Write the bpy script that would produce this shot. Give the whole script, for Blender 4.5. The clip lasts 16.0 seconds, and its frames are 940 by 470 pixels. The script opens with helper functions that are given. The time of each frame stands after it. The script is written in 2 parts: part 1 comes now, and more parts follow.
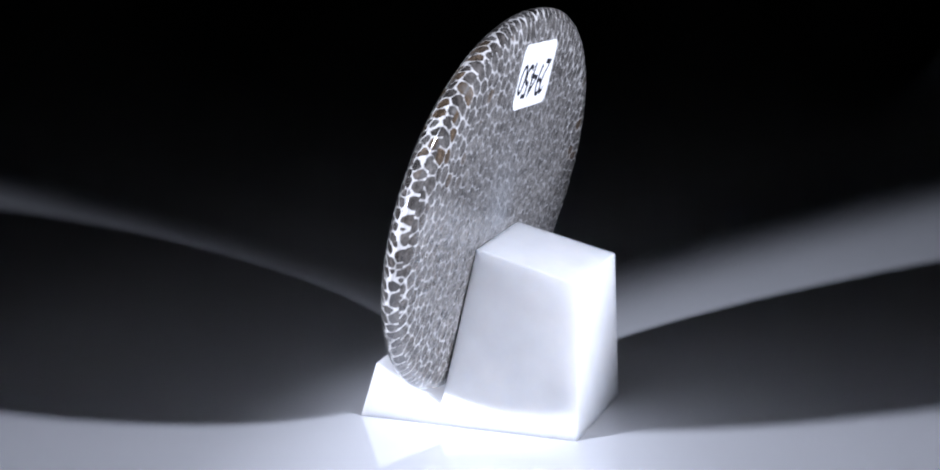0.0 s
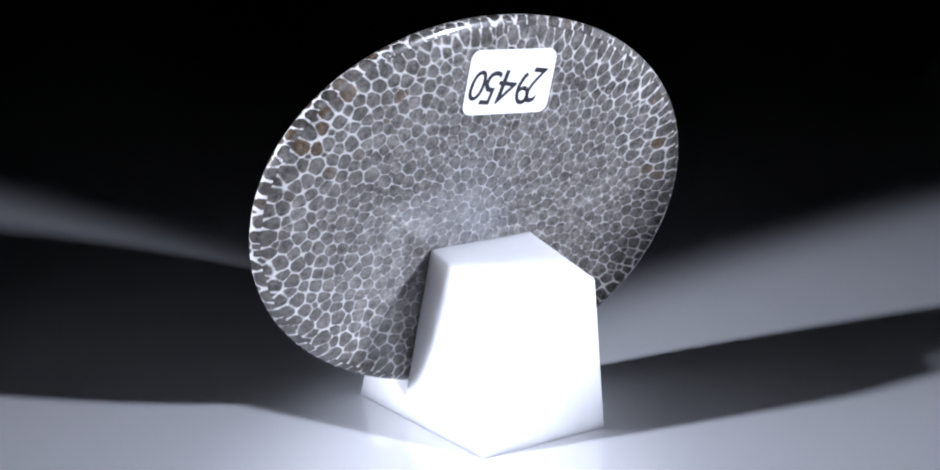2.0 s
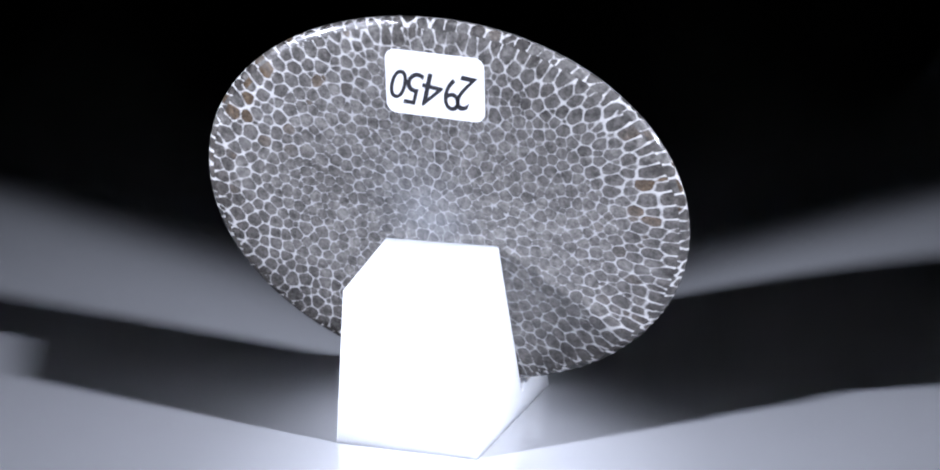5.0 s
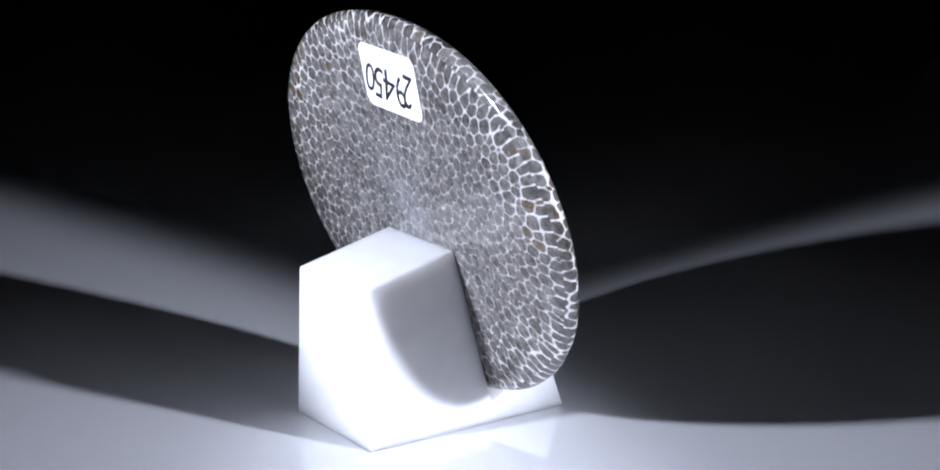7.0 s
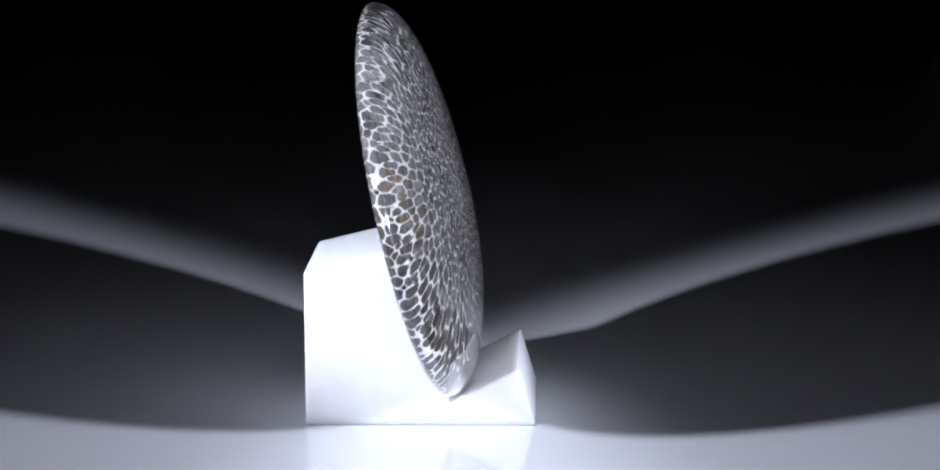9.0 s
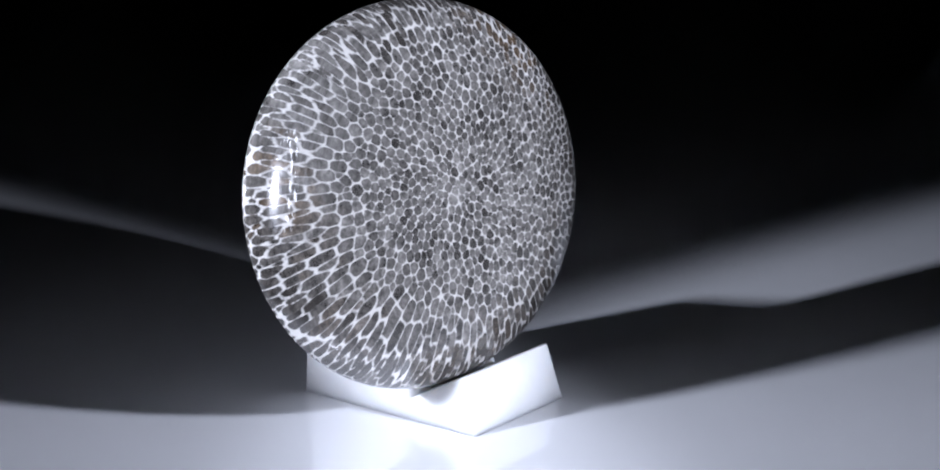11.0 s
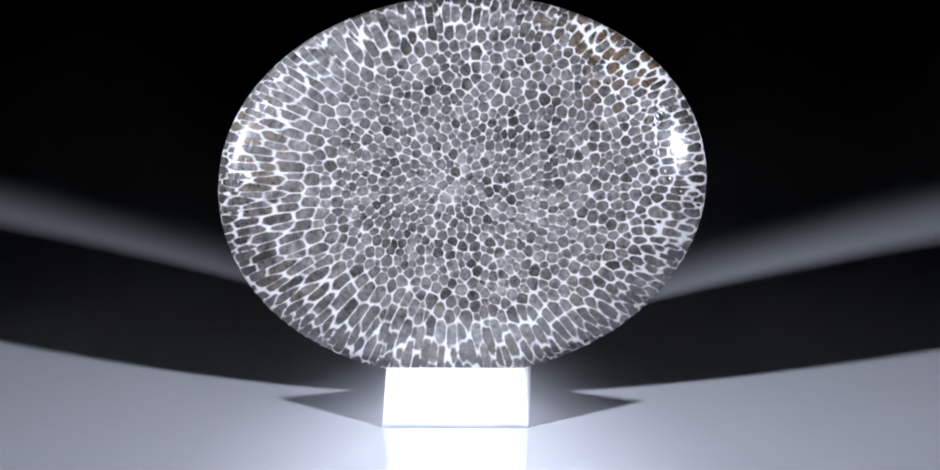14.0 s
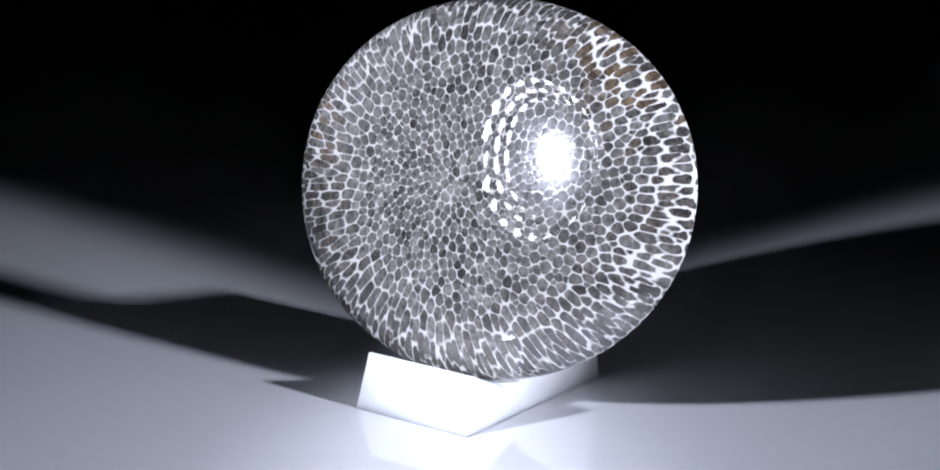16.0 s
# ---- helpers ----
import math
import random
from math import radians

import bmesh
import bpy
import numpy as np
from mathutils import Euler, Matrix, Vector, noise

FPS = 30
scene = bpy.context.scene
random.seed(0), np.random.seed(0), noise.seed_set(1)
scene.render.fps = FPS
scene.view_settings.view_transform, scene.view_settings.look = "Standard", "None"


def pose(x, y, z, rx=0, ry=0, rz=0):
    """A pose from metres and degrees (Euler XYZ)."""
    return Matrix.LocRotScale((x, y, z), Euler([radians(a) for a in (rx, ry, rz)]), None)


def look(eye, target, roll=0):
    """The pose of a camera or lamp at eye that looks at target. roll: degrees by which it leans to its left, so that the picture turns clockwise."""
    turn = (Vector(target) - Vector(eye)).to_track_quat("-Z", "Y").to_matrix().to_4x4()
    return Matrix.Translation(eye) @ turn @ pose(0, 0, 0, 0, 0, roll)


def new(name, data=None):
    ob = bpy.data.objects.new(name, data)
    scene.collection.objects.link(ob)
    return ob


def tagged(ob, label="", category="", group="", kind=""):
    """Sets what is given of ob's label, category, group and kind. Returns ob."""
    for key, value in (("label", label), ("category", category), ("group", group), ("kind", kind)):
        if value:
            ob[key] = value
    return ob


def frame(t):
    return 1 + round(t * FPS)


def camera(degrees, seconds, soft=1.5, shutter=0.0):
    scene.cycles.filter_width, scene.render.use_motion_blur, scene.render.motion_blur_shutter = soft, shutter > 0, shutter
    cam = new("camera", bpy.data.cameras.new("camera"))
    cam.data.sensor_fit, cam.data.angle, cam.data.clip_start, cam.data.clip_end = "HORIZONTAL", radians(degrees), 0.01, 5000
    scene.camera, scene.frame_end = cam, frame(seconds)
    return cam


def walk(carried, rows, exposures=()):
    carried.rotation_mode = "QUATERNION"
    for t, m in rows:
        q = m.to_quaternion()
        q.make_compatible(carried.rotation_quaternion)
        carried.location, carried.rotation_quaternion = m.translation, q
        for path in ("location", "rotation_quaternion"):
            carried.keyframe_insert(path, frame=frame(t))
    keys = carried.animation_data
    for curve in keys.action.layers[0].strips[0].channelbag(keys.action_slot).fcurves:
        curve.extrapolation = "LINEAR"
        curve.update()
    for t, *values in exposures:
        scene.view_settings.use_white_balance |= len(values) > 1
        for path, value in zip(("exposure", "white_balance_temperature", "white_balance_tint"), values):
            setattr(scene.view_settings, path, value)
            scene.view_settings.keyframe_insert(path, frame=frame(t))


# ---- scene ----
MM = 0.001
cam = camera(29.08, 16.0, soft=1.9)
eye = (0.0, -0.3306, 0.1174)
aim = (eye[0] + 0.00717, eye[1] + 0.96888, eye[2] - 0.24741)
CAM = look(eye, aim, -0.734)
walk(cam, [(0.0, CAM), (16.0, CAM)])


def turn(t):
    """The turntable's clockwise turn, in degrees, at t seconds."""
    return math.degrees(-0.31726 * (t - 3.8816) + -4.452e-05 * (t - 8.0) ** 2 + 6.119e-05 * (t - 8.0) ** 3)


# ---- light ----
world = bpy.data.worlds.new("world")
scene.world = world
world.use_nodes = True
world.node_tree.nodes["Background"].inputs[0].default_value = (0.5, 0.6, 0.8, 1)
world.node_tree.nodes["Background"].inputs[1].default_value = 0.0003

COOL = (0.756, 0.813, 1.0)
LAMPS = [  # azimuth from the camera's side (right positive), height, distance over the board, aim, watts, beam
    (54.8, 0.1590, 0.36, (-0.015, -0.043, 0.082), 11.4, 31.0),
    (-63.0, 0.1550, 0.345, (0.012, -0.0355, 0.0845), 11.9, 32.6),
]
LAMP_POSES = []
for az, high, dist, target, watts, beam in LAMPS:
    place = (dist * math.sin(radians(az)), -dist * math.cos(radians(az)), high)
    m = look(place, target)
    LAMP_POSES.append(m)
    data = bpy.data.lights.new("led_light", "SPOT")
    data.spot_size, data.spot_blend = radians(beam), 0.32
    data.shadow_soft_size = 0.0128
    data.energy, data.color = watts, COOL
    new("led_light", data).matrix_world = m


# ---- materials ----
def material(name):
    m = bpy.data.materials.new(name)
    m.use_nodes = True
    return m, m.node_tree.nodes, m.node_tree.links, m.node_tree.nodes["Principled BSDF"]


def ramp(nodes, stops):
    r = nodes.new("ShaderNodeValToRGB")
    e = r.color_ramp.elements
    while len(e) < len(stops):
        e.new(0.5)
    for el, (p, c) in zip(e, stops):
        el.position = p
        el.color = c if len(c) == 4 else (*c, 1)
    return r


def maths(nodes, links, op, a, b=None, clamp=False):
    n = nodes.new("ShaderNodeMath")
    n.operation, n.use_clamp = op, clamp
    for i, v in enumerate((a, b)):
        if v is None:
            continue
        if isinstance(v, (int, float)):
            n.inputs[i].default_value = v
        else:
            links.new(v, n.inputs[i])
    return n.outputs[0]


def noise_node(nodes, links, vec, scale, detail=3.0, rough=0.5):
    n = nodes.new("ShaderNodeTexNoise")
    n.inputs["Scale"].default_value = scale
    n.inputs["Detail"].default_value = detail
    n.inputs["Roughness"].default_value = rough
    if vec is not None:
        links.new(vec, n.inputs["Vector"])
    return n


def mixc(nodes, links, fac, a, b, blend="MIX"):
    n = nodes.new("ShaderNodeMix")
    n.data_type, n.blend_type = "RGBA", blend
    for sock, v in ((n.inputs[0], fac), (n.inputs[6], a), (n.inputs[7], b)):
        if isinstance(v, (int, float)):
            sock.default_value = v
        elif isinstance(v, tuple):
            sock.default_value = (*v, 1)
        else:
            links.new(v, sock)
    return n.outputs[2]


def make_board():
    m, N, L, b = material("white_gloss_acrylic")
    g = N.new("ShaderNodeNewGeometry").outputs["Position"]
    n = noise_node(N, L, g, 9.0, 4)
    r = ramp(N, [(0.3, (0.68, 0.685, 0.70)), (0.7, (0.73, 0.735, 0.75))])
    L.new(n.outputs[0], r.inputs[0])
    L.new(r.outputs[0], b.inputs["Base Color"])
    s = noise_node(N, L, g, 240.0, 2)
    rr = ramp(N, [(0.35, (0.006,) * 3), (0.75, (0.025,) * 3)])
    L.new(s.outputs[0], rr.inputs[0])
    L.new(rr.outputs[0], b.inputs["Roughness"])
    b.inputs["IOR"].default_value = 1.6
    return m


def make_white():
    m, N, L, b = material("white_translucent_plastic")
    g = N.new("ShaderNodeTexCoord").outputs["Object"]
    n = noise_node(N, L, g, 160.0, 4)
    r = ramp(N, [(0.3, (0.80, 0.80, 0.80)), (0.7, (0.86, 0.86, 0.855))])
    L.new(n.outputs[0], r.inputs[0])
    L.new(r.outputs[0], b.inputs["Base Color"])
    b.inputs["Roughness"].default_value = 0.38
    b.inputs["Subsurface Weight"].default_value = 1.0
    b.inputs["Subsurface Radius"].default_value = (1.0, 0.95, 0.9)
    b.inputs["Subsurface Scale"].default_value = 0.005
    bump = N.new("ShaderNodeBump")
    bump.inputs["Strength"].default_value = 0.08
    bump.inputs["Distance"].default_value = 0.0002
    L.new(noise_node(N, L, g, 1800.0, 2).outputs[0], bump.inputs["Height"])
    L.new(bump.outputs[0], b.inputs["Normal"])
    return m


def make_coral():
    m, N, L, b = material("polished_fossil_coral")

    def attribute(name):
        at = N.new("ShaderNodeAttribute")
        at.attribute_name = name
        sp = N.new("ShaderNodeSeparateXYZ")
        L.new(at.outputs["Vector"], sp.inputs[0])
        return sp.outputs

    edge, middle, one = attribute("cell")
    two, rim, back = attribute("zone")
    scuff = attribute("scuff")[0]
    obj = N.new("ShaderNodeTexCoord").outputs["Object"]
    front = maths(N, L, "SUBTRACT", 1.0, back)
    # wall width wanders, and is greater towards the rim
    wn = noise_node(N, L, obj, 110.0, 3).outputs[0]
    width = maths(N, L, "MULTIPLY", wn, 0.034)
    width = maths(N, L, "ADD", width, maths(N, L, "MULTIPLY", maths(N, L, "POWER", wn, 3.0), maths(N, L, "MULTIPLY", rim, maths(N, L, "ADD", maths(N, L, "MULTIPLY", back, 0.16), 0.05))))
    width = maths(N, L, "SUBTRACT", width, maths(N, L, "MULTIPLY", back, 0.008))
    # white calcite between the tubes along one end of the oval
    px = N.new("ShaderNodeSeparateXYZ")
    L.new(obj, px.inputs[0])
    end = maths(N, L, "MULTIPLY", maths(N, L, "SUBTRACT", maths(N, L, "MULTIPLY", px.outputs[0], -1.0), 0.030), 70.0, True)
    end = maths(N, L, "MULTIPLY", end, front)
    lump = maths(N, L, "SUBTRACT", noise_node(N, L, obj, 190.0, 3).outputs[0], 0.46, True)
    width = maths(N, L, "ADD", width, maths(N, L, "MULTIPLY", end, maths(N, L, "MULTIPLY", lump, 0.42)))
    ragged = maths(N, L, "SUBTRACT", noise_node(N, L, obj, 260.0, 4, 0.6).outputs[0], 0.53, True)
    width = maths(N, L, "ADD", width, maths(N, L, "MULTIPLY", maths(N, L, "MULTIPLY", rim, front), maths(N, L, "MULTIPLY", ragged, 0.9)))
    fine = noise_node(N, L, obj, 1500.0, 3).outputs[0]
    e2 = maths(N, L, "ADD", edge, maths(N, L, "MULTIPLY", maths(N, L, "SUBTRACT", fine, 0.5), 0.07))
    corner = maths(N, L, "MAXIMUM", maths(N, L, "SUBTRACT", middle, 0.40), 0.0)
    e2 = maths(N, L, "SUBTRACT", e2, maths(N, L, "MULTIPLY", corner, 0.30))
    wall = maths(N, L, "DIVIDE", maths(N, L, "SUBTRACT", e2, width), 0.085)
    wall = maths(N, L, "SUBTRACT", 1.0, maths(N, L, "ADD", wall, 0.5, True), True)
    # tube fill: greys, each its own, a few stained brown by the rim
    fill = ramp(N, [(0.0, (0.056, 0.052, 0.048)), (0.25, (0.097, 0.091, 0.085)), (1.0, (0.162, 0.153, 0.143))])
    even = maths(N, L, "MULTIPLY", back, 0.62)
    L.new(maths(N, L, "ADD", maths(N, L, "MULTIPLY", one, maths(N, L, "SUBTRACT", 1.0, even)), maths(N, L, "MULTIPLY", even, 0.62)), fill.inputs[0])
    stain = noise_node(N, L, obj, 45.0, 2).outputs[0]

    def patch(x, z, reach):
        """1 at a spot of the oval (metres), falling to 0 at its reach."""
        dx = maths(N, L, "SUBTRACT", px.outputs[0], x)
        dz = maths(N, L, "SUBTRACT", px.outputs[2], z)
        r2 = maths(N, L, "ADD", maths(N, L, "MULTIPLY", dx, dx), maths(N, L, "MULTIPLY", dz, dz))
        return maths(N, L, "SUBTRACT", 1.0, maths(N, L, "DIVIDE", r2, reach * reach), True)

    # iron stains lie along two stretches of the rim
    iron = maths(N, L, "ADD", patch(-0.032, 0.030, 0.019), patch(0.041, 0.016, 0.011), True)
    iron = maths(N, L, "ADD", maths(N, L, "MULTIPLY", iron, 1.25), maths(N, L, "MULTIPLY", maths(N, L, "GREATER_THAN", stain, 0.55), 0.35), True)
    brown = maths(N, L, "MULTIPLY", maths(N, L, "GREATER_THAN", two, maths(N, L, "ADD", maths(N, L, "MULTIPLY", back, 0.26), 0.62)), iron)
    brown = maths(N, L, "MULTIPLY", brown, maths(N, L, "MULTIPLY", rim, 1.5, True))
    col = mixc(N, L, brown, fill.outputs[0], (0.105, 0.075, 0.050))
    dark = maths(N, L, "MULTIPLY", maths(N, L, "LESS_THAN", two, 0.45), maths(N, L, "MULTIPLY", maths(N, L, "MULTIPLY", rim, 0.75), maths(N, L, "SUBTRACT", 1.0, maths(N, L, "MULTIPLY", back, 0.3))))
    dark = maths(N, L, "MAXIMUM", dark, maths(N, L, "MULTIPLY", maths(N, L, "POWER", rim, 1.6), maths(N, L, "ADD", maths(N, L, "ADD", patch(0.034, -0.016, 0.034), patch(-0.046, 0.004, 0.020)), patch(-0.012, -0.032, 0.034), True)))
    col = mixc(N, L, maths(N, L, "MULTIPLY", dark, 0.85), col, (0.042, 0.035, 0.030))
    # growth bands across the long tubes, seen where they run out to the rim
    way = N.new("ShaderNodeVectorMath")
    way.operation = "MULTIPLY"
    L.new(obj, way.inputs[0])
    way.inputs[1].default_value = (1, 0, 1)
    reach = N.new("ShaderNodeVectorMath")
    reach.operation = "LENGTH"
    L.new(way.outputs[0], reach.inputs[0])
    heading = maths(N, L, "ARCTAN2", px.outputs[2], px.outputs[0])
    polar = N.new("ShaderNodeCombineXYZ")
    L.new(maths(N, L, "MULTIPLY", reach.outputs["Value"], 2600.0), polar.inputs[0])
    L.new(maths(N, L, "MULTIPLY", heading, 14.0), polar.inputs[1])
    L.new(maths(N, L, "MULTIPLY", two, 40.0), polar.inputs[2])
    bands = ramp(N, [(0.3, (0.55,) * 3), (0.7, (1.5,) * 3)])
    L.new(noise_node(N, L, polar.outputs[0], 1.0, 3, 0.6).outputs[0], bands.inputs[0])
    col = mixc(N, L, maths(N, L, "MULTIPLY", front, maths(N, L, "ADD", maths(N, L, "MULTIPLY", rim, 0.6), 0.2)), col, mixc(N, L, 1.0, col, bands.outputs[0], "MULTIPLY"))
    grain = noise_node(N, L, obj, 1100.0, 5, 0.65)
    gr = ramp(N, [(0.3, (0.5,) * 3), (0.75, (1.6,) * 3)])
    L.new(grain.outputs[0], gr.inputs[0])
    col = mixc(N, L, 1.0, col, gr.outputs[0], "MULTIPLY")
    blot = noise_node(N, L, obj, 420.0, 3, 0.6)
    br = ramp(N, [(0.35, (0.58,) * 3), (0.7, (1.42,) * 3)])
    L.new(blot.outputs[0], br.inputs[0])
    col = mixc(N, L, 1.0, col, br.outputs[0], "MULTIPLY")
    cloud = noise_node(N, L, obj, 55.0, 3)
    cr = ramp(N, [(0.3, (0.78,) * 3), (0.7, (1.25,) * 3)])
    L.new(cloud.outputs[0], cr.inputs[0])
    col = mixc(N, L, 1.0, col, cr.outputs[0], "MULTIPLY")
    wallcol = mixc(N, L, grain.outputs[0], (0.385, 0.37, 0.35), (0.69, 0.66, 0.625))
    wallcol = mixc(N, L, maths(N, L, "MULTIPLY", maths(N, L, "MULTIPLY", rim, wn), 0.9, True), wallcol, (0.82, 0.805, 0.785))
    wallcol = mixc(N, L, maths(N, L, "MULTIPLY", back, maths(N, L, "SUBTRACT", 0.75, maths(N, L, "MULTIPLY", rim, 0.65))), wallcol, (0.29, 0.29, 0.30))
    col = mixc(N, L, wall, col, wallcol)
    # milky patches of calcite
    milk = noise_node(N, L, obj, 140.0, 3).outputs[0]
    milk = maths(N, L, "MULTIPLY", maths(N, L, "SUBTRACT", milk, 0.60, True), 1.6, True)
    veil = maths(N, L, "MULTIPLY", patch(0.033, 0.030, 0.022), maths(N, L, "MULTIPLY", maths(N, L, "MULTIPLY", maths(N, L, "SUBTRACT", noise_node(N, L, polar.outputs[0], 0.35, 4, 0.7).outputs[0], 0.32), 1.9, True), front))
    milk = maths(N, L, "MAXIMUM", milk, maths(N, L, "MULTIPLY", veil, 0.6))
    col = mixc(N, L, milk, col, (0.43, 0.415, 0.395))
    # bluish white residue in the middle of the back
    sn = noise_node(N, L, obj, 220.0, 4).outputs[0]
    sf = maths(N, L, "MULTIPLY", maths(N, L, "MULTIPLY", scuff, sn), 0.30, True)
    col = mixc(N, L, sf, col, (0.36, 0.385, 0.42))
    L.new(col, b.inputs["Base Color"])
    rn = noise_node(N, L, obj, 900.0, 4).outputs[0]
    rough = maths(N, L, "ADD", maths(N, L, "MULTIPLY", rn, 0.28), maths(N, L, "MULTIPLY", back, 0.14))
    L.new(rough, b.inputs["Roughness"])
    b.inputs["IOR"].default_value = 1.50
    b.inputs["Specular IOR Level"].default_value = 0.2
    L.new(maths(N, L, "SUBTRACT", 1.0, maths(N, L, "MULTIPLY", back, 0.8)), b.inputs["Coat Weight"])
    b.inputs["Coat Roughness"].default_value = 0.015
    b.inputs["Coat IOR"].default_value = 2.1
    bump = N.new("ShaderNodeBump")
    bump.inputs["Strength"].default_value = 0.10
    bump.inputs["Distance"].default_value = 0.00006
    L.new(wall, bump.inputs["Height"])
    L.new(bump.outputs[0], b.inputs["Normal"])
    return m


def plain(name, colour, rough, metal=0.0, vary=0.15, scale=300.0):
    m, N, L, b = material(name)
    o = N.new("ShaderNodeTexCoord").outputs["Object"]
    n = noise_node(N, L, o, scale, 4)
    lo, hi = tuple(c * (1 - vary) for c in colour), tuple(min(1, c * (1 + vary)) for c in colour)
    r = ramp(N, [(0.3, lo), (0.7, hi)])
    L.new(n.outputs[0], r.inputs[0])
    L.new(r.outputs[0], b.inputs["Base Color"])
    b.inputs["Roughness"].default_value = rough
    b.inputs["Metallic"].default_value = metal
    return m


def glow(name, colour, strength):
    m, N, L, b = material(name)
    b.inputs["Base Color"].default_value = (0.8, 0.8, 0.8, 1)
    b.inputs["Emission Color"].default_value = (*colour, 1)
    b.inputs["Emission Strength"].default_value = strength
    m.cycles.emission_sampling = "NONE"
    return m


BOARD, WHITE, CORAL = make_board(), make_white(), make_coral()
PAPER = plain("white_paper", (0.82, 0.82, 0.82), 0.55, 0, 0.03, 500)
INK = plain("black_ink", (0.018, 0.018, 0.022), 0.45, 0, 0.3, 900)
BLACK = plain("black_studio_cloth", (0.012, 0.012, 0.013), 0.95, 0, 0.3, 20)
BLACK_METAL = plain("black_painted_metal", (0.02, 0.02, 0.022), 0.5)
REFLECTOR = plain("brushed_reflector_metal", (0.25, 0.25, 0.26), 0.35, 1.0, 0.08)
FACET = plain("polished_facet_metal", (0.90, 0.90, 0.91), 0.05, 1.0, 0.02)
LED = glow("lit_bulb", COOL, 12.0)


# ---- mesh helpers ----
def mesh_of(name, bm, mat, smooth=True):
    me = bpy.data.meshes.new(name)
    bmesh.ops.recalc_face_normals(bm, faces=bm.faces)
    bm.to_mesh(me)
    bm.free()
    me.materials.append(mat)
    if smooth:
        me.polygons.foreach_set("use_smooth", [True] * len(me.polygons))
    return me


def part(name, bm, mat, parent, label="", smooth=True):
    ob = new(name, mesh_of(name, bm, mat, smooth))
    ob.parent = parent
    if label:
        tagged(ob, label)
    return ob


def box(bm, x0, x1, y0, y1, z0, z1):
    v = [bm.verts.new((x, y, z)) for z in (z0, z1) for x, y in ((x0, y0), (x1, y0), (x1, y1), (x0, y1))]
    for f in ((3, 2, 1, 0), (4, 5, 6, 7), (0, 1, 5, 4), (1, 2, 6, 5), (2, 3, 7, 6), (3, 0, 4, 7)):
        bm.faces.new([v[i] for i in f])


def lathe(bm, profile, n=48, m=Matrix()):
    rings = []
    for r, z in profile:
        rings.append([bm.verts.new(m @ Vector((r * math.cos(2 * math.pi * i / n), r * math.sin(2 * math.pi * i / n), z))) for i in range(n)])
    for a, b in zip(rings, rings[1:]):
        for i in range(n):
            bm.faces.new((a[i], a[(i + 1) % n], b[(i + 1) % n], b[i]))
    return rings


# ---- the setting ----
def build_setting():
    bm = bmesh.new()
    box(bm, -1.2, 1.2, -1.0, 1.4, -0.02, 0.0)
    tagged(new("table_top", mesh_of("table_top", bm, BOARD, False)), "white glossy acrylic board lit in two pools of light", "table", kind="structure")
    bm = bmesh.new()
    box(bm, -2.0, 2.0, -2.0, 2.4, -0.80, -0.75)
    tagged(new("floor", mesh_of("floor", bm, BLACK, False)), "black floor of a dark studio", "floor", kind="structure")
    for name, b in (("wall_north", (-2, 2, 2.4, 2.5)), ("wall_south", (-2, 2, -2.1, -2)), ("wall_east", (2, 2.1, -2.1, 2.5)), ("wall_west", (-2.1, -2, -2.1, 2.5))):
        bm = bmesh.new()
        box(bm, *b, -0.80, 1.8)
        tagged(new(name, mesh_of(name, bm, BLACK, False)), "black cloth wall of a dark studio", "wall", kind="structure")
    bm = bmesh.new()
    box(bm, -2.1, 2.1, -2.1, 2.5, 1.8, 1.9)
    tagged(new("ceiling", mesh_of("ceiling", bm, BLACK, False)), "black ceiling of a dark studio", "ceiling", kind="structure")


# ---- the display stand ----
RIDGE, BACK_TOP, BACK_LOW = (-8.0, 33.8), (-27.7, 28.9), (-28.0, 0.0)
FRONT_LOW, LIP, GROOVE = (14.8, 0.0), (11.6, 10.7), (-1.43, 3.86)


def build_stand():
    profile = [BACK_LOW, FRONT_LOW, LIP, GROOVE, RIDGE, BACK_TOP]
    bm = bmesh.new()
    ends = []
    for side in (-1, 1):
        ends.append([bm.verts.new((side * (13.6 - 0.073 * z) * MM, y * MM, z * MM)) for y, z in profile])
    bm.faces.new(ends[0][::-1])
    bm.faces.new(ends[1])
    n = len(profile)
    for i in range(n):
        bm.faces.new((ends[0][i], ends[0][(i + 1) % n], ends[1][(i + 1) % n], ends[1][i]))
    bmesh.ops.recalc_face_normals(bm, faces=bm.faces)
    bmesh.ops.bevel(bm, geom=[e for e in bm.edges if max(v.co.z for v in e.verts) > 0.0001], offset=0.45 * MM, segments=3, profile=0.5, affect="EDGES", clamp_overlap=True)
    me = mesh_of("display_stand", bm, WHITE)
    me.set_sharp_from_angle(angle=radians(28))
    return tagged(new("display_stand", me), "white angled plastic display stand with a slot for a stone", "display stand")


# ---- the stone ----
LEAN, YAW = 0.2268, -0.0095
HALF_U, HALF_V, MID_U, MID_V, TILT = 46.85, 36.35, -0.3, 6.78, -0.072     # oval outline
SPOKES = 900
THICK, RIM, INSET, DOME = 10.2, 1.65, 5.6, 200.0


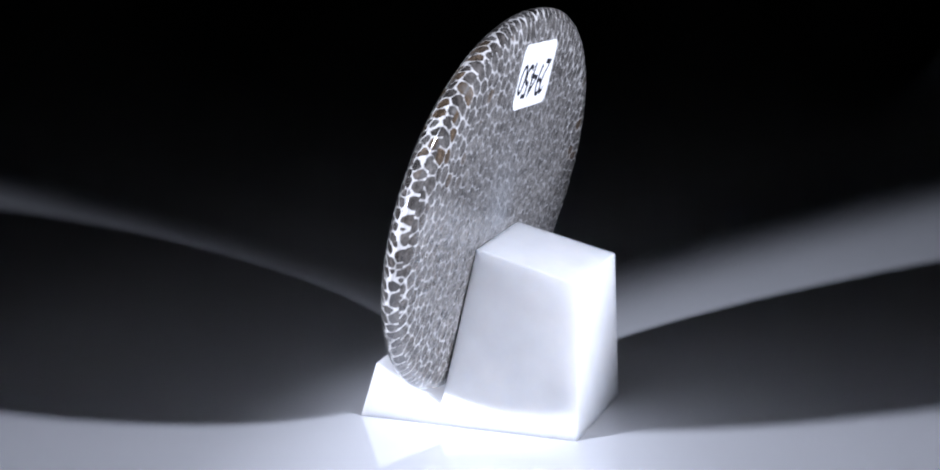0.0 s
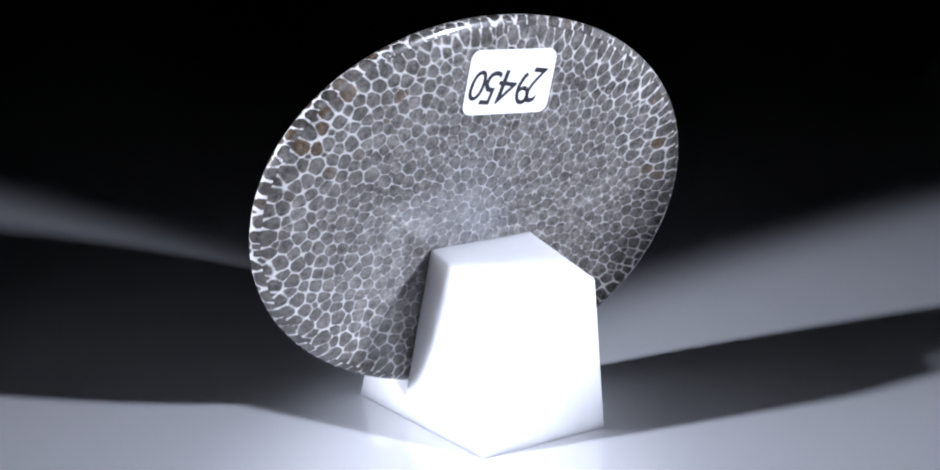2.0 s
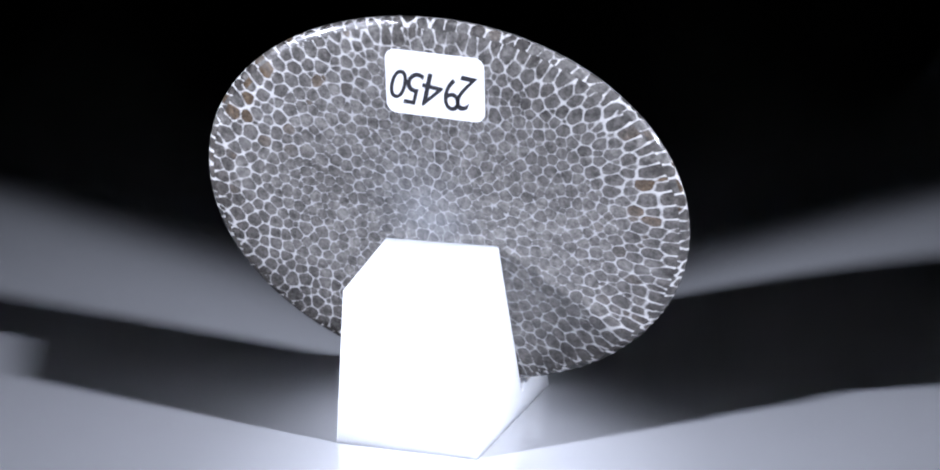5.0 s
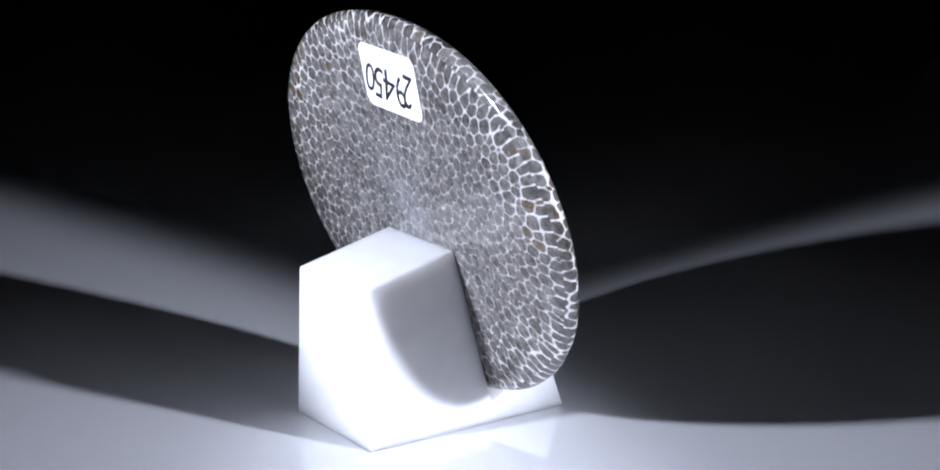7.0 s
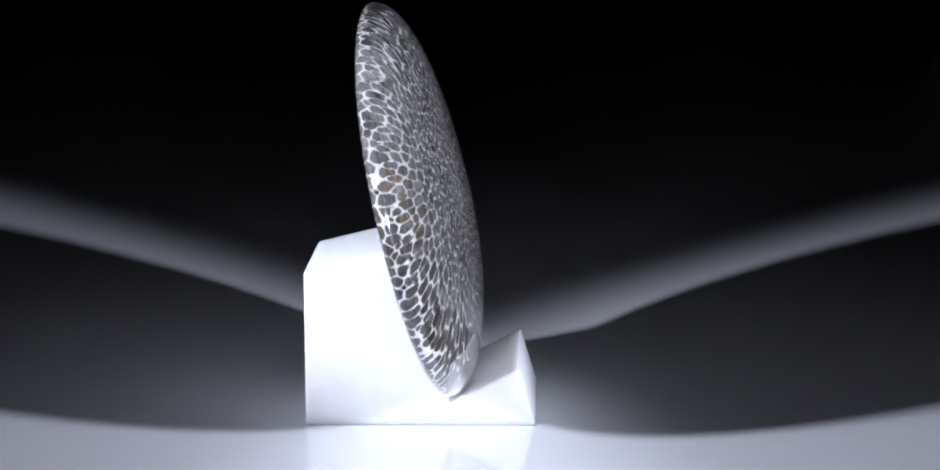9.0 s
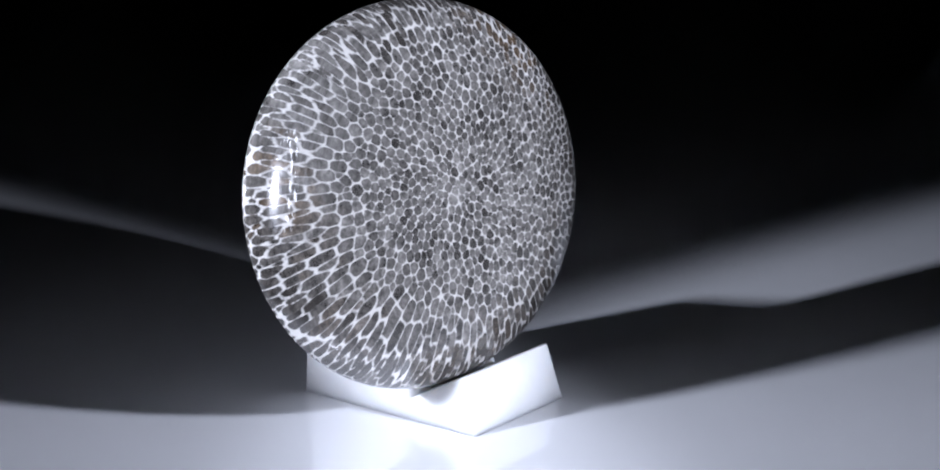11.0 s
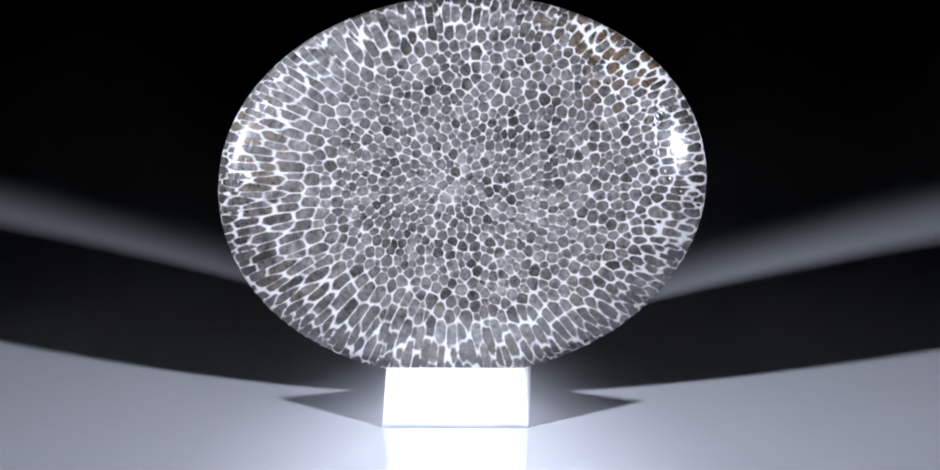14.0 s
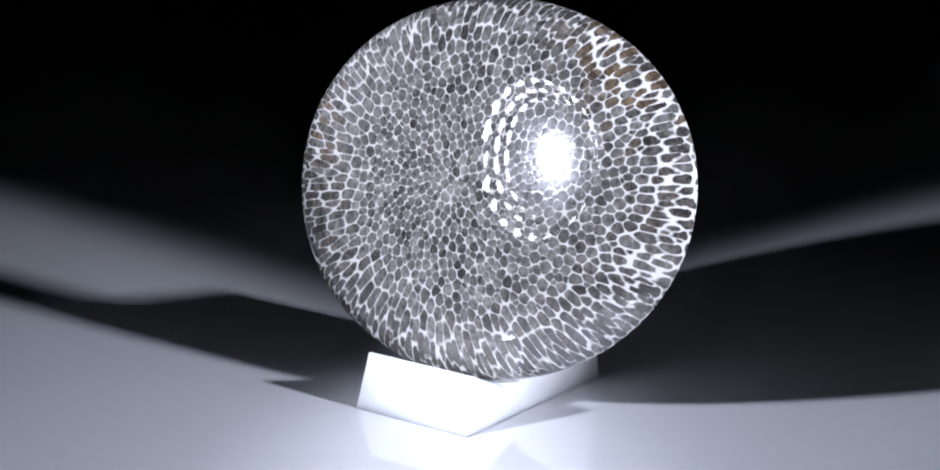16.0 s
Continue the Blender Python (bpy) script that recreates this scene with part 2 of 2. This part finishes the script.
def outline(a):
    """The oval's rim at angle a, a little squarer than an ellipse and faintly uneven."""
    c, s = math.cos(a), math.sin(a)
    p = 2.03
    r = (abs(c) ** p + abs(s) ** p) ** (-1 / p)
    r *= 1 - 0.002 * math.cos(3 * a) + 0.003 * math.sin(3 * a)
    return HALF_U * r * c, HALF_V * r * s


def smooth(a, b, x):
    t = np.clip((x - a) / (b - a), 0, 1)
    return t * t * (3 - 2 * t)


def tubes(s, a, full, back, rng):
    """The fossil's tubes cut by the surface. s, a: polar place of each vertex on one side (mm along the surface, angle),
    full: the way to the rim. Gives each vertex's distance from its tube's wall, from its middle, and two chance numbers."""
    ca, sa = np.cos(a), np.sin(a)
    t = s / full
    if back:
        begin = 0.74 - 0.08 * ca
        long = 1 - 0.45 * smooth(begin, begin + 0.2, t) * (0.75 + 0.25 * ca)
        size = 2.32 + 0.65 * smooth(0.5, 1.0, t) * (0.5 - 0.5 * ca)
    else:
        begin = 0.52 - 0.11 * ca + 0.05 * sa
        long = 1 - 0.74 * smooth(begin, begin + 0.34, t) * (1 - 0.9 * smooth(0.93, 1.01, t))
        size = 1.78 + 0.34 * smooth(0.28, 0.6, t) - 0.46 * smooth(0.6, 0.88, t) + 1.0 * smooth(0.93, 1.03, t)
    pts = np.stack([s * ca, s * sa], 1).astype(np.float32)
    er = np.stack([ca, sa], 1).astype(np.float32)
    blunt = (0.9 * smooth(0.7, 0.4, long)).astype(np.float32)
    long, size = (long / size).astype(np.float32), (1 / size).astype(np.float32)

    def dist(k, seeds):
        dx = seeds[None, :, 0] - pts[k, 0][:, None]
        dy = seeds[None, :, 1] - pts[k, 1][:, None]
        x, y = er[k, 0][:, None], er[k, 1][:, None]
        r = (dx * x + dy * y) * long[k][:, None]
        w = (dy * x - dx * y) * size[k][:, None]
        r, w = r * r, w * w
        k = blunt[k][:, None]
        return (1 - k) * np.sqrt(r + w) + k * np.sqrt(np.sqrt(r * r + w * w))

    # scattered seeds, kept apart, then settled twice
    weight = np.maximum(s, 0.3) * np.abs(np.gradient(s.reshape(-1, SPOKES), axis=0)).ravel()
    picks = rng.choice(len(s), 26000, p=weight / weight.sum())
    seeds = np.zeros((4000, 2), np.float32)
    n = 0
    for k in picks:
        if n == 0 or dist(np.array([k]), seeds[:n]).min() > 0.74:
            seeds[n] = pts[k]
            n += 1
            if n == 4000:
                break
    seeds = seeds[:n]
    sample = picks[:24000]
    for _ in range(2):
        near = np.concatenate([dist(c, seeds).argmin(1) for c in np.array_split(sample, 24)])
        count = np.maximum(np.bincount(near, minlength=n), 1)
        mean = np.stack([np.bincount(near, pts[sample, i], n) / count for i in (0, 1)], 1)
        seeds = np.where((np.bincount(near, minlength=n) > 0)[:, None], 0.25 * seeds + 0.75 * mean, seeds).astype(np.float32)
    swell = rng.normal(0, 0.09, n).clip(-0.2, 0.18)
    # small tubes wedged into the corners between large ones
    far = np.concatenate([(dist(c, seeds) - swell[None]).min(1) for c in np.array_split(sample, 24)])
    extra = []
    for k in sample[np.argsort(-far)]:
        if len(extra) >= n * (0.28 if back else 0.17):
            break
        if not extra or np.hypot(*(pts[extra] - pts[k]).T).min() > 1.9:
            extra.append(k)
    seeds = np.concatenate([seeds, pts[extra]]).astype(np.float32)
    swell = np.concatenate([swell, rng.uniform(-0.34, -0.22, len(extra))]).astype(np.float32)
    chance = rng.random((len(seeds), 2))
    edge, mid, one, two = (np.zeros(len(s)) for _ in range(4))
    for c in np.array_split(np.arange(len(s)), max(1, len(s) // 3000)):
        d = dist(c, seeds) - swell[None]
        k = d.argmin(1)
        rows = np.arange(len(c))
        first = d[rows, k]
        d[rows, k] = 9
        edge[c], mid[c] = (d.min(1) - first) / 2, first + swell[k]
        one[c], two[c] = chance[k].T
    return edge, mid, one, two


def build_stone():
    seg, n_back, n_edge, n_front = SPOKES, 140, 24, 190
    prof = []                                   # (kind, share of the radius, depth) from the back's middle to the front's
    for k in range(1, n_back):
        prof.append(("back", k / n_back, 0.0))
    for k in range(n_edge):
        a = math.pi / 2 * k / n_edge
        prof.append(("edge", math.sin(a), RIM * (1 - math.cos(a))))
    for k in range(n_front):
        # even steps along the curve
        r = math.cos(math.pi / 2 * (k / n_front) ** 0.85)
        prof.append(("front", r, 0.0))
    rows = len(prof)
    ang = np.arange(seg) * 2 * np.pi / seg
    spokes = np.array([outline(a) for a in ang])
    d = np.hypot(*spokes.T)
    a = np.arctan2(spokes[:, 1], spokes[:, 0])
    rad = np.empty((rows, seg))
    for k, (kind, r, n) in enumerate(prof):
        rad[k] = r * (d - INSET) if kind == "back" else d - INSET + INSET * r if kind == "edge" else r * d
    deep = np.repeat(np.array([p[2] for p in prof])[:, None], seg, 1)
    # the front: a shallow round dome, with a shoulder that drops to the rim
    share = np.array([p[1] for p in prof[-n_front:]])[:, None]
    drop = (share * d) ** 2 / (2 * DOME)
    shoulder = 1 - np.sqrt(np.maximum(0.0, 1 - share ** (6.5 + 2.5 * np.maximum(0, np.cos(a)))))
    deep[-n_front:] = THICK - drop - (THICK - RIM - d ** 2 / (2 * DOME)) * shoulder
    # the way along the surface from the front's middle
    step = np.hypot(np.diff(rad, axis=0), np.diff(deep, axis=0))
    way = np.concatenate([np.cumsum(step[::-1], 0)[::-1], np.zeros((1, seg))]) + rad[-1]
    u, v = rad * np.cos(a), rad * np.sin(a)
    # two middles close the mesh
    u, v, deep = (np.concatenate([x.ravel(), e]) for x, e in ((u, [0, 0]), (v, [0, 0]), (deep, [0, THICK])))
    # the dome leans to one end; its shoulder stays full all round
    lean = 1 - np.minimum(np.hypot(u / HALF_U, v / HALF_V), 1.0) ** 5
    deep = np.where(deep > RIM, RIM + (deep - RIM) * (1 - lean * (0.27 * u / 47 + 0.08 * v / 36)), deep)
    c, s = math.cos(TILT), math.sin(TILT)
    co = np.stack([u * c - v * s + MID_U, deep, u * s + v * c + MID_V], 1) * MM
    i = np.arange(seg)
    j = (i + 1) % seg
    faces = []
    for k in range(rows - 1):
        faces += np.stack([k * seg + i, k * seg + j, (k + 1) * seg + j, (k + 1) * seg + i], 1).tolist()
    m0, m1 = rows * seg, rows * seg + 1
    faces += [(m0, int(q), int(p)) for p, q in zip(i, j)]
    faces += [(m1, (rows - 1) * seg + int(p), (rows - 1) * seg + int(q)) for p, q in zip(i, j)]
    me = bpy.data.meshes.new("polished_stone")
    me.from_pydata(co.tolist(), [], faces)
    me.polygons.foreach_set("use_smooth", [True] * len(me.polygons))
    me.materials.append(CORAL)
    rng = np.random.default_rng(7)
    cell = np.zeros((rows * seg + 2, 3), np.float32)
    more = np.zeros((rows * seg + 2, 3), np.float32)
    aa = np.broadcast_to(a, (rows, seg))
    full = np.broadcast_to(way[n_back - 1 + n_edge], (rows, seg))
    split = n_back - 1 + 13                      # the back's tubes end on the rounded edge
    for back, sl in ((True, slice(0, split)), (False, slice(split, rows))):
        place = rad[sl] if back else way[sl]
        reach = np.broadcast_to(d, (rows, seg))[sl] if back else full[sl]
        e, m, one, two = tubes(place.ravel(), aa[sl].ravel(), reach.ravel(), back, rng)
        lo, hi = sl.start * seg, sl.stop * seg
        cell[lo:hi] = np.stack([e, m, one], 1)
        more[lo:hi, 0] = two
    cell[m0], cell[m1] = cell[0], cell[m0 - 1]
    # x: chance, y: towards the rim, z: dull back side
    rr = np.hypot(u / HALF_U, v / HALF_V)
    more[:, 1] = np.clip((rr - 0.5) / 0.5, 0, 1) ** 1.4
    more[:, 2] = 1 - smooth(0.0, 1.6, deep)
    scuff = np.zeros((rows * seg + 2, 3), np.float32)
    scuff[:, 0] = (np.exp(-(u ** 2 + (v + 4.0) ** 2) / 30.0) + 0.8 * np.exp(-((u + 4) ** 2 + (v - 1) ** 2) / 70.0)) * (deep < 0.3)
    for name, values in (("cell", cell), ("zone", more), ("scuff", scuff)):
        me.attributes.new(name, "FLOAT_VECTOR", "POINT").data.foreach_set("vector", values.ravel())
    stone = new("polished_stone", me)
    tagged(stone, "polished grey fossil coral oval with white honeycomb cell walls", "stone")
    return stone


def build_sticker(stone):
    """A rounded paper label on the stone's flat back, written upside down."""
    w, h, r = 9.3 * MM, 6.1 * MM, 1.9 * MM
    bm = bmesh.new()
    loops = []
    for y in (0.05 * MM, -0.12 * MM):
        loop = []
        for cx, cz, a0 in ((w - r, h - r, 0), (-w + r, h - r, 90), (-w + r, -h + r, 180), (w - r, -h + r, 270)):
            for k in range(9):
                a = radians(a0 + 90 * k / 8)
                loop.append(bm.verts.new((cx + r * math.cos(a), y, cz + r * math.sin(a))))
        loops.append(loop)
    bm.faces.new(loops[1])
    n = len(loops[0])
    for i in range(n):
        bm.faces.new((loops[0][i], loops[0][(i + 1) % n], loops[1][(i + 1) % n], loops[1][i]))
    sticker = part("sticker", bm, PAPER, stone, "white rounded paper sticker with a handwritten number", False)
    sticker.matrix_basis = pose(1.85 * MM, 0, 31.0 * MM, 0, 4.0, 0)
    # uneven handwritten digits: character, place, size, tilt, slant, width (mm and degrees)
    for body, x, y, size, tilt, slant, wide in (("2", -6.3, 0.5, 9.8, -6, 0.30, 0.70), ("9", -3.2, 1.0, 8.8, 3, 0.05, 0.80), ("4", 0.3, 0.7, 9.4, -8, 0.10, 0.90), ("5", 3.5, 0.7, 9.2, -4, 0.25, 0.80), ("0", 6.4, 0.2, 8.2, -5, 0.20, 0.84)):
        cu = bpy.data.curves.new("digit", "FONT")
        cu.body = body
        cu.size, cu.shear, cu.align_x, cu.align_y = size * MM, slant, "CENTER", "CENTER"
        cu.extrude = 0.00002
        cu.materials.append(INK)
        digit = new("digit", cu)
        digit.parent = sticker
        digit.matrix_basis = pose(0, -0.13 * MM, 0, 90, 180, 0) @ pose(x * MM, y * MM, 0, 0, 0, tilt) @ Matrix.Diagonal((wide, 1, 1, 1))
    return sticker


# ---- lamps, seen mirrored in the polished stone ----
STONE_MIDDLE = Vector((0.0, -0.002, 0.055))
DEEP, BULB = 0.20, 0.019
# share of the depth, count in the ring, width, height, throw past the axis
FACETS = ((0.92, 24, 0.0200, 0.0280, -0.012), (0.765, 24, 0.0184, 0.0230, 0.005), (0.62, 22, 0.0180, 0.0210, 0.014))


def bowl(share):
    """The reflector's inner radius at a share of its depth."""
    return 0.022 + 0.060 * share ** 0.6


def build_lamp(place):
    lamp = tagged(new("studio_lamp"), "small black studio lamp with a faceted silver reflector", "lamp", "studio lamps")
    lamp.location = (place.x, place.y, 0)
    local = Matrix.Translation((0, 0, place.z)) @ look(place, STONE_MIDDLE).to_3x3().to_4x4() @ Matrix.Scale(0.81, 4)
    bm = bmesh.new()
    inside = [(bowl(k / 24), -DEEP * k / 24) for k in range(25)]
    lathe(bm, inside + [(r + 0.002, z) for r, z in reversed(inside)], 64, local)
    part("reflector", bm, REFLECTOR, lamp, "deep silver reflector bowl", False)
    dice = random.Random(3)
    middle = Vector((0, 0, -(place - STONE_MIDDLE).length / 0.81))
    source = Vector((0, 0, 0.028))
    for row, (share, n, wide, high, cross) in enumerate(FACETS):
        for i in range(n):
            a = 2 * math.pi * (i + 0.5 * (row % 2) + dice.uniform(-0.06, 0.06)) / n
            w, h = wide * dice.uniform(0.85, 1.03) / 2, high * dice.uniform(0.85, 1.03) / 2
            bm = bmesh.new()
            loops = [[bm.verts.new((x * w, z * h, y)) for x, z in ((-1, 0), (-0.62, 1), (0.62, 1), (1, 0), (0.62, -1), (-0.62, -1))] for y in (0.0, -0.0012)]
            bm.faces.new(loops[0])
            for k in range(6):
                bm.faces.new((loops[0][k], loops[1][k], loops[1][(k + 1) % 6], loops[0][(k + 1) % 6]))
            ob = part("facet", bm, FACET, lamp, "", False)
            # each facet throws the bulb's light across the axis
            out = Vector((math.cos(a), math.sin(a), 0))
            spot = out * (bowl(share) - 0.003) + Vector((0, 0, -DEEP * share))
            goal = middle - out * (cross + dice.uniform(-0.008, 0.008))
            face = ((goal - spot).normalized() + (source - spot).normalized()).normalized()
            side = Vector((-out.y, out.x, 0))
            side = (side - face * side.dot(face)).normalized()
            turned = Matrix((side, face.cross(side), face)).transposed()
            ob.matrix_basis = local @ Matrix.Translation(spot) @ turned.to_4x4()
    bm = bmesh.new()
    lathe(bm, [(0.0004, -BULB), (BULB * 0.5, -BULB * 0.87), (BULB * 0.87, -BULB * 0.5), (BULB, 0.0), (BULB, 0.004)], 32, local @ Matrix.Translation((0, 0, 0.036)))
    part("bulb", bm, LED, lamp, "glowing domed bulb", True)
    bm = bmesh.new()
    lathe(bm, [(0.0005, 0.085), (0.024, 0.085), (0.027, 0.082), (0.027, 0.000), (0.0225, 0.000), (0.0225, 0.038), (0.0005, 0.038)], 32, local)
    part("housing", bm, BLACK_METAL, lamp, "black metal lamp housing", False)
    bm = bmesh.new()
    back = local @ Vector((0, 0, 0.06))
    lathe(bm, [(0.0005, back.z - 0.018), (0.004, back.z - 0.018), (0.004, 0.006), (0.035, 0.005), (0.036, 0.0), (0.0005, 0.0)], 24, Matrix.Translation((back.x, back.y, 0)))
    part("pole", bm, BLACK_METAL, lamp, "black pole on a round foot", False)
    return lamp


build_setting()
display_stand = build_stand()
polished_stone = build_stone()
build_sticker(polished_stone)
for m in LAMP_POSES:
    build_lamp(m.translation)

SEAT = Matrix.Translation((0, RIDGE[0] * MM, RIDGE[1] * MM)) @ Matrix.Rotation(LEAN, 4, "X") @ Matrix.Rotation(YAW, 4, "Z")


def motions():
    times = [0.5 * k for k in range(33)]
    walk(display_stand, [(t, pose(0, 0, 0, 0, 0, turn(t))) for t in times])
    walk(polished_stone, [(t, pose(0, 0, 0, 0, 0, turn(t)) @ SEAT) for t in times])


motions()
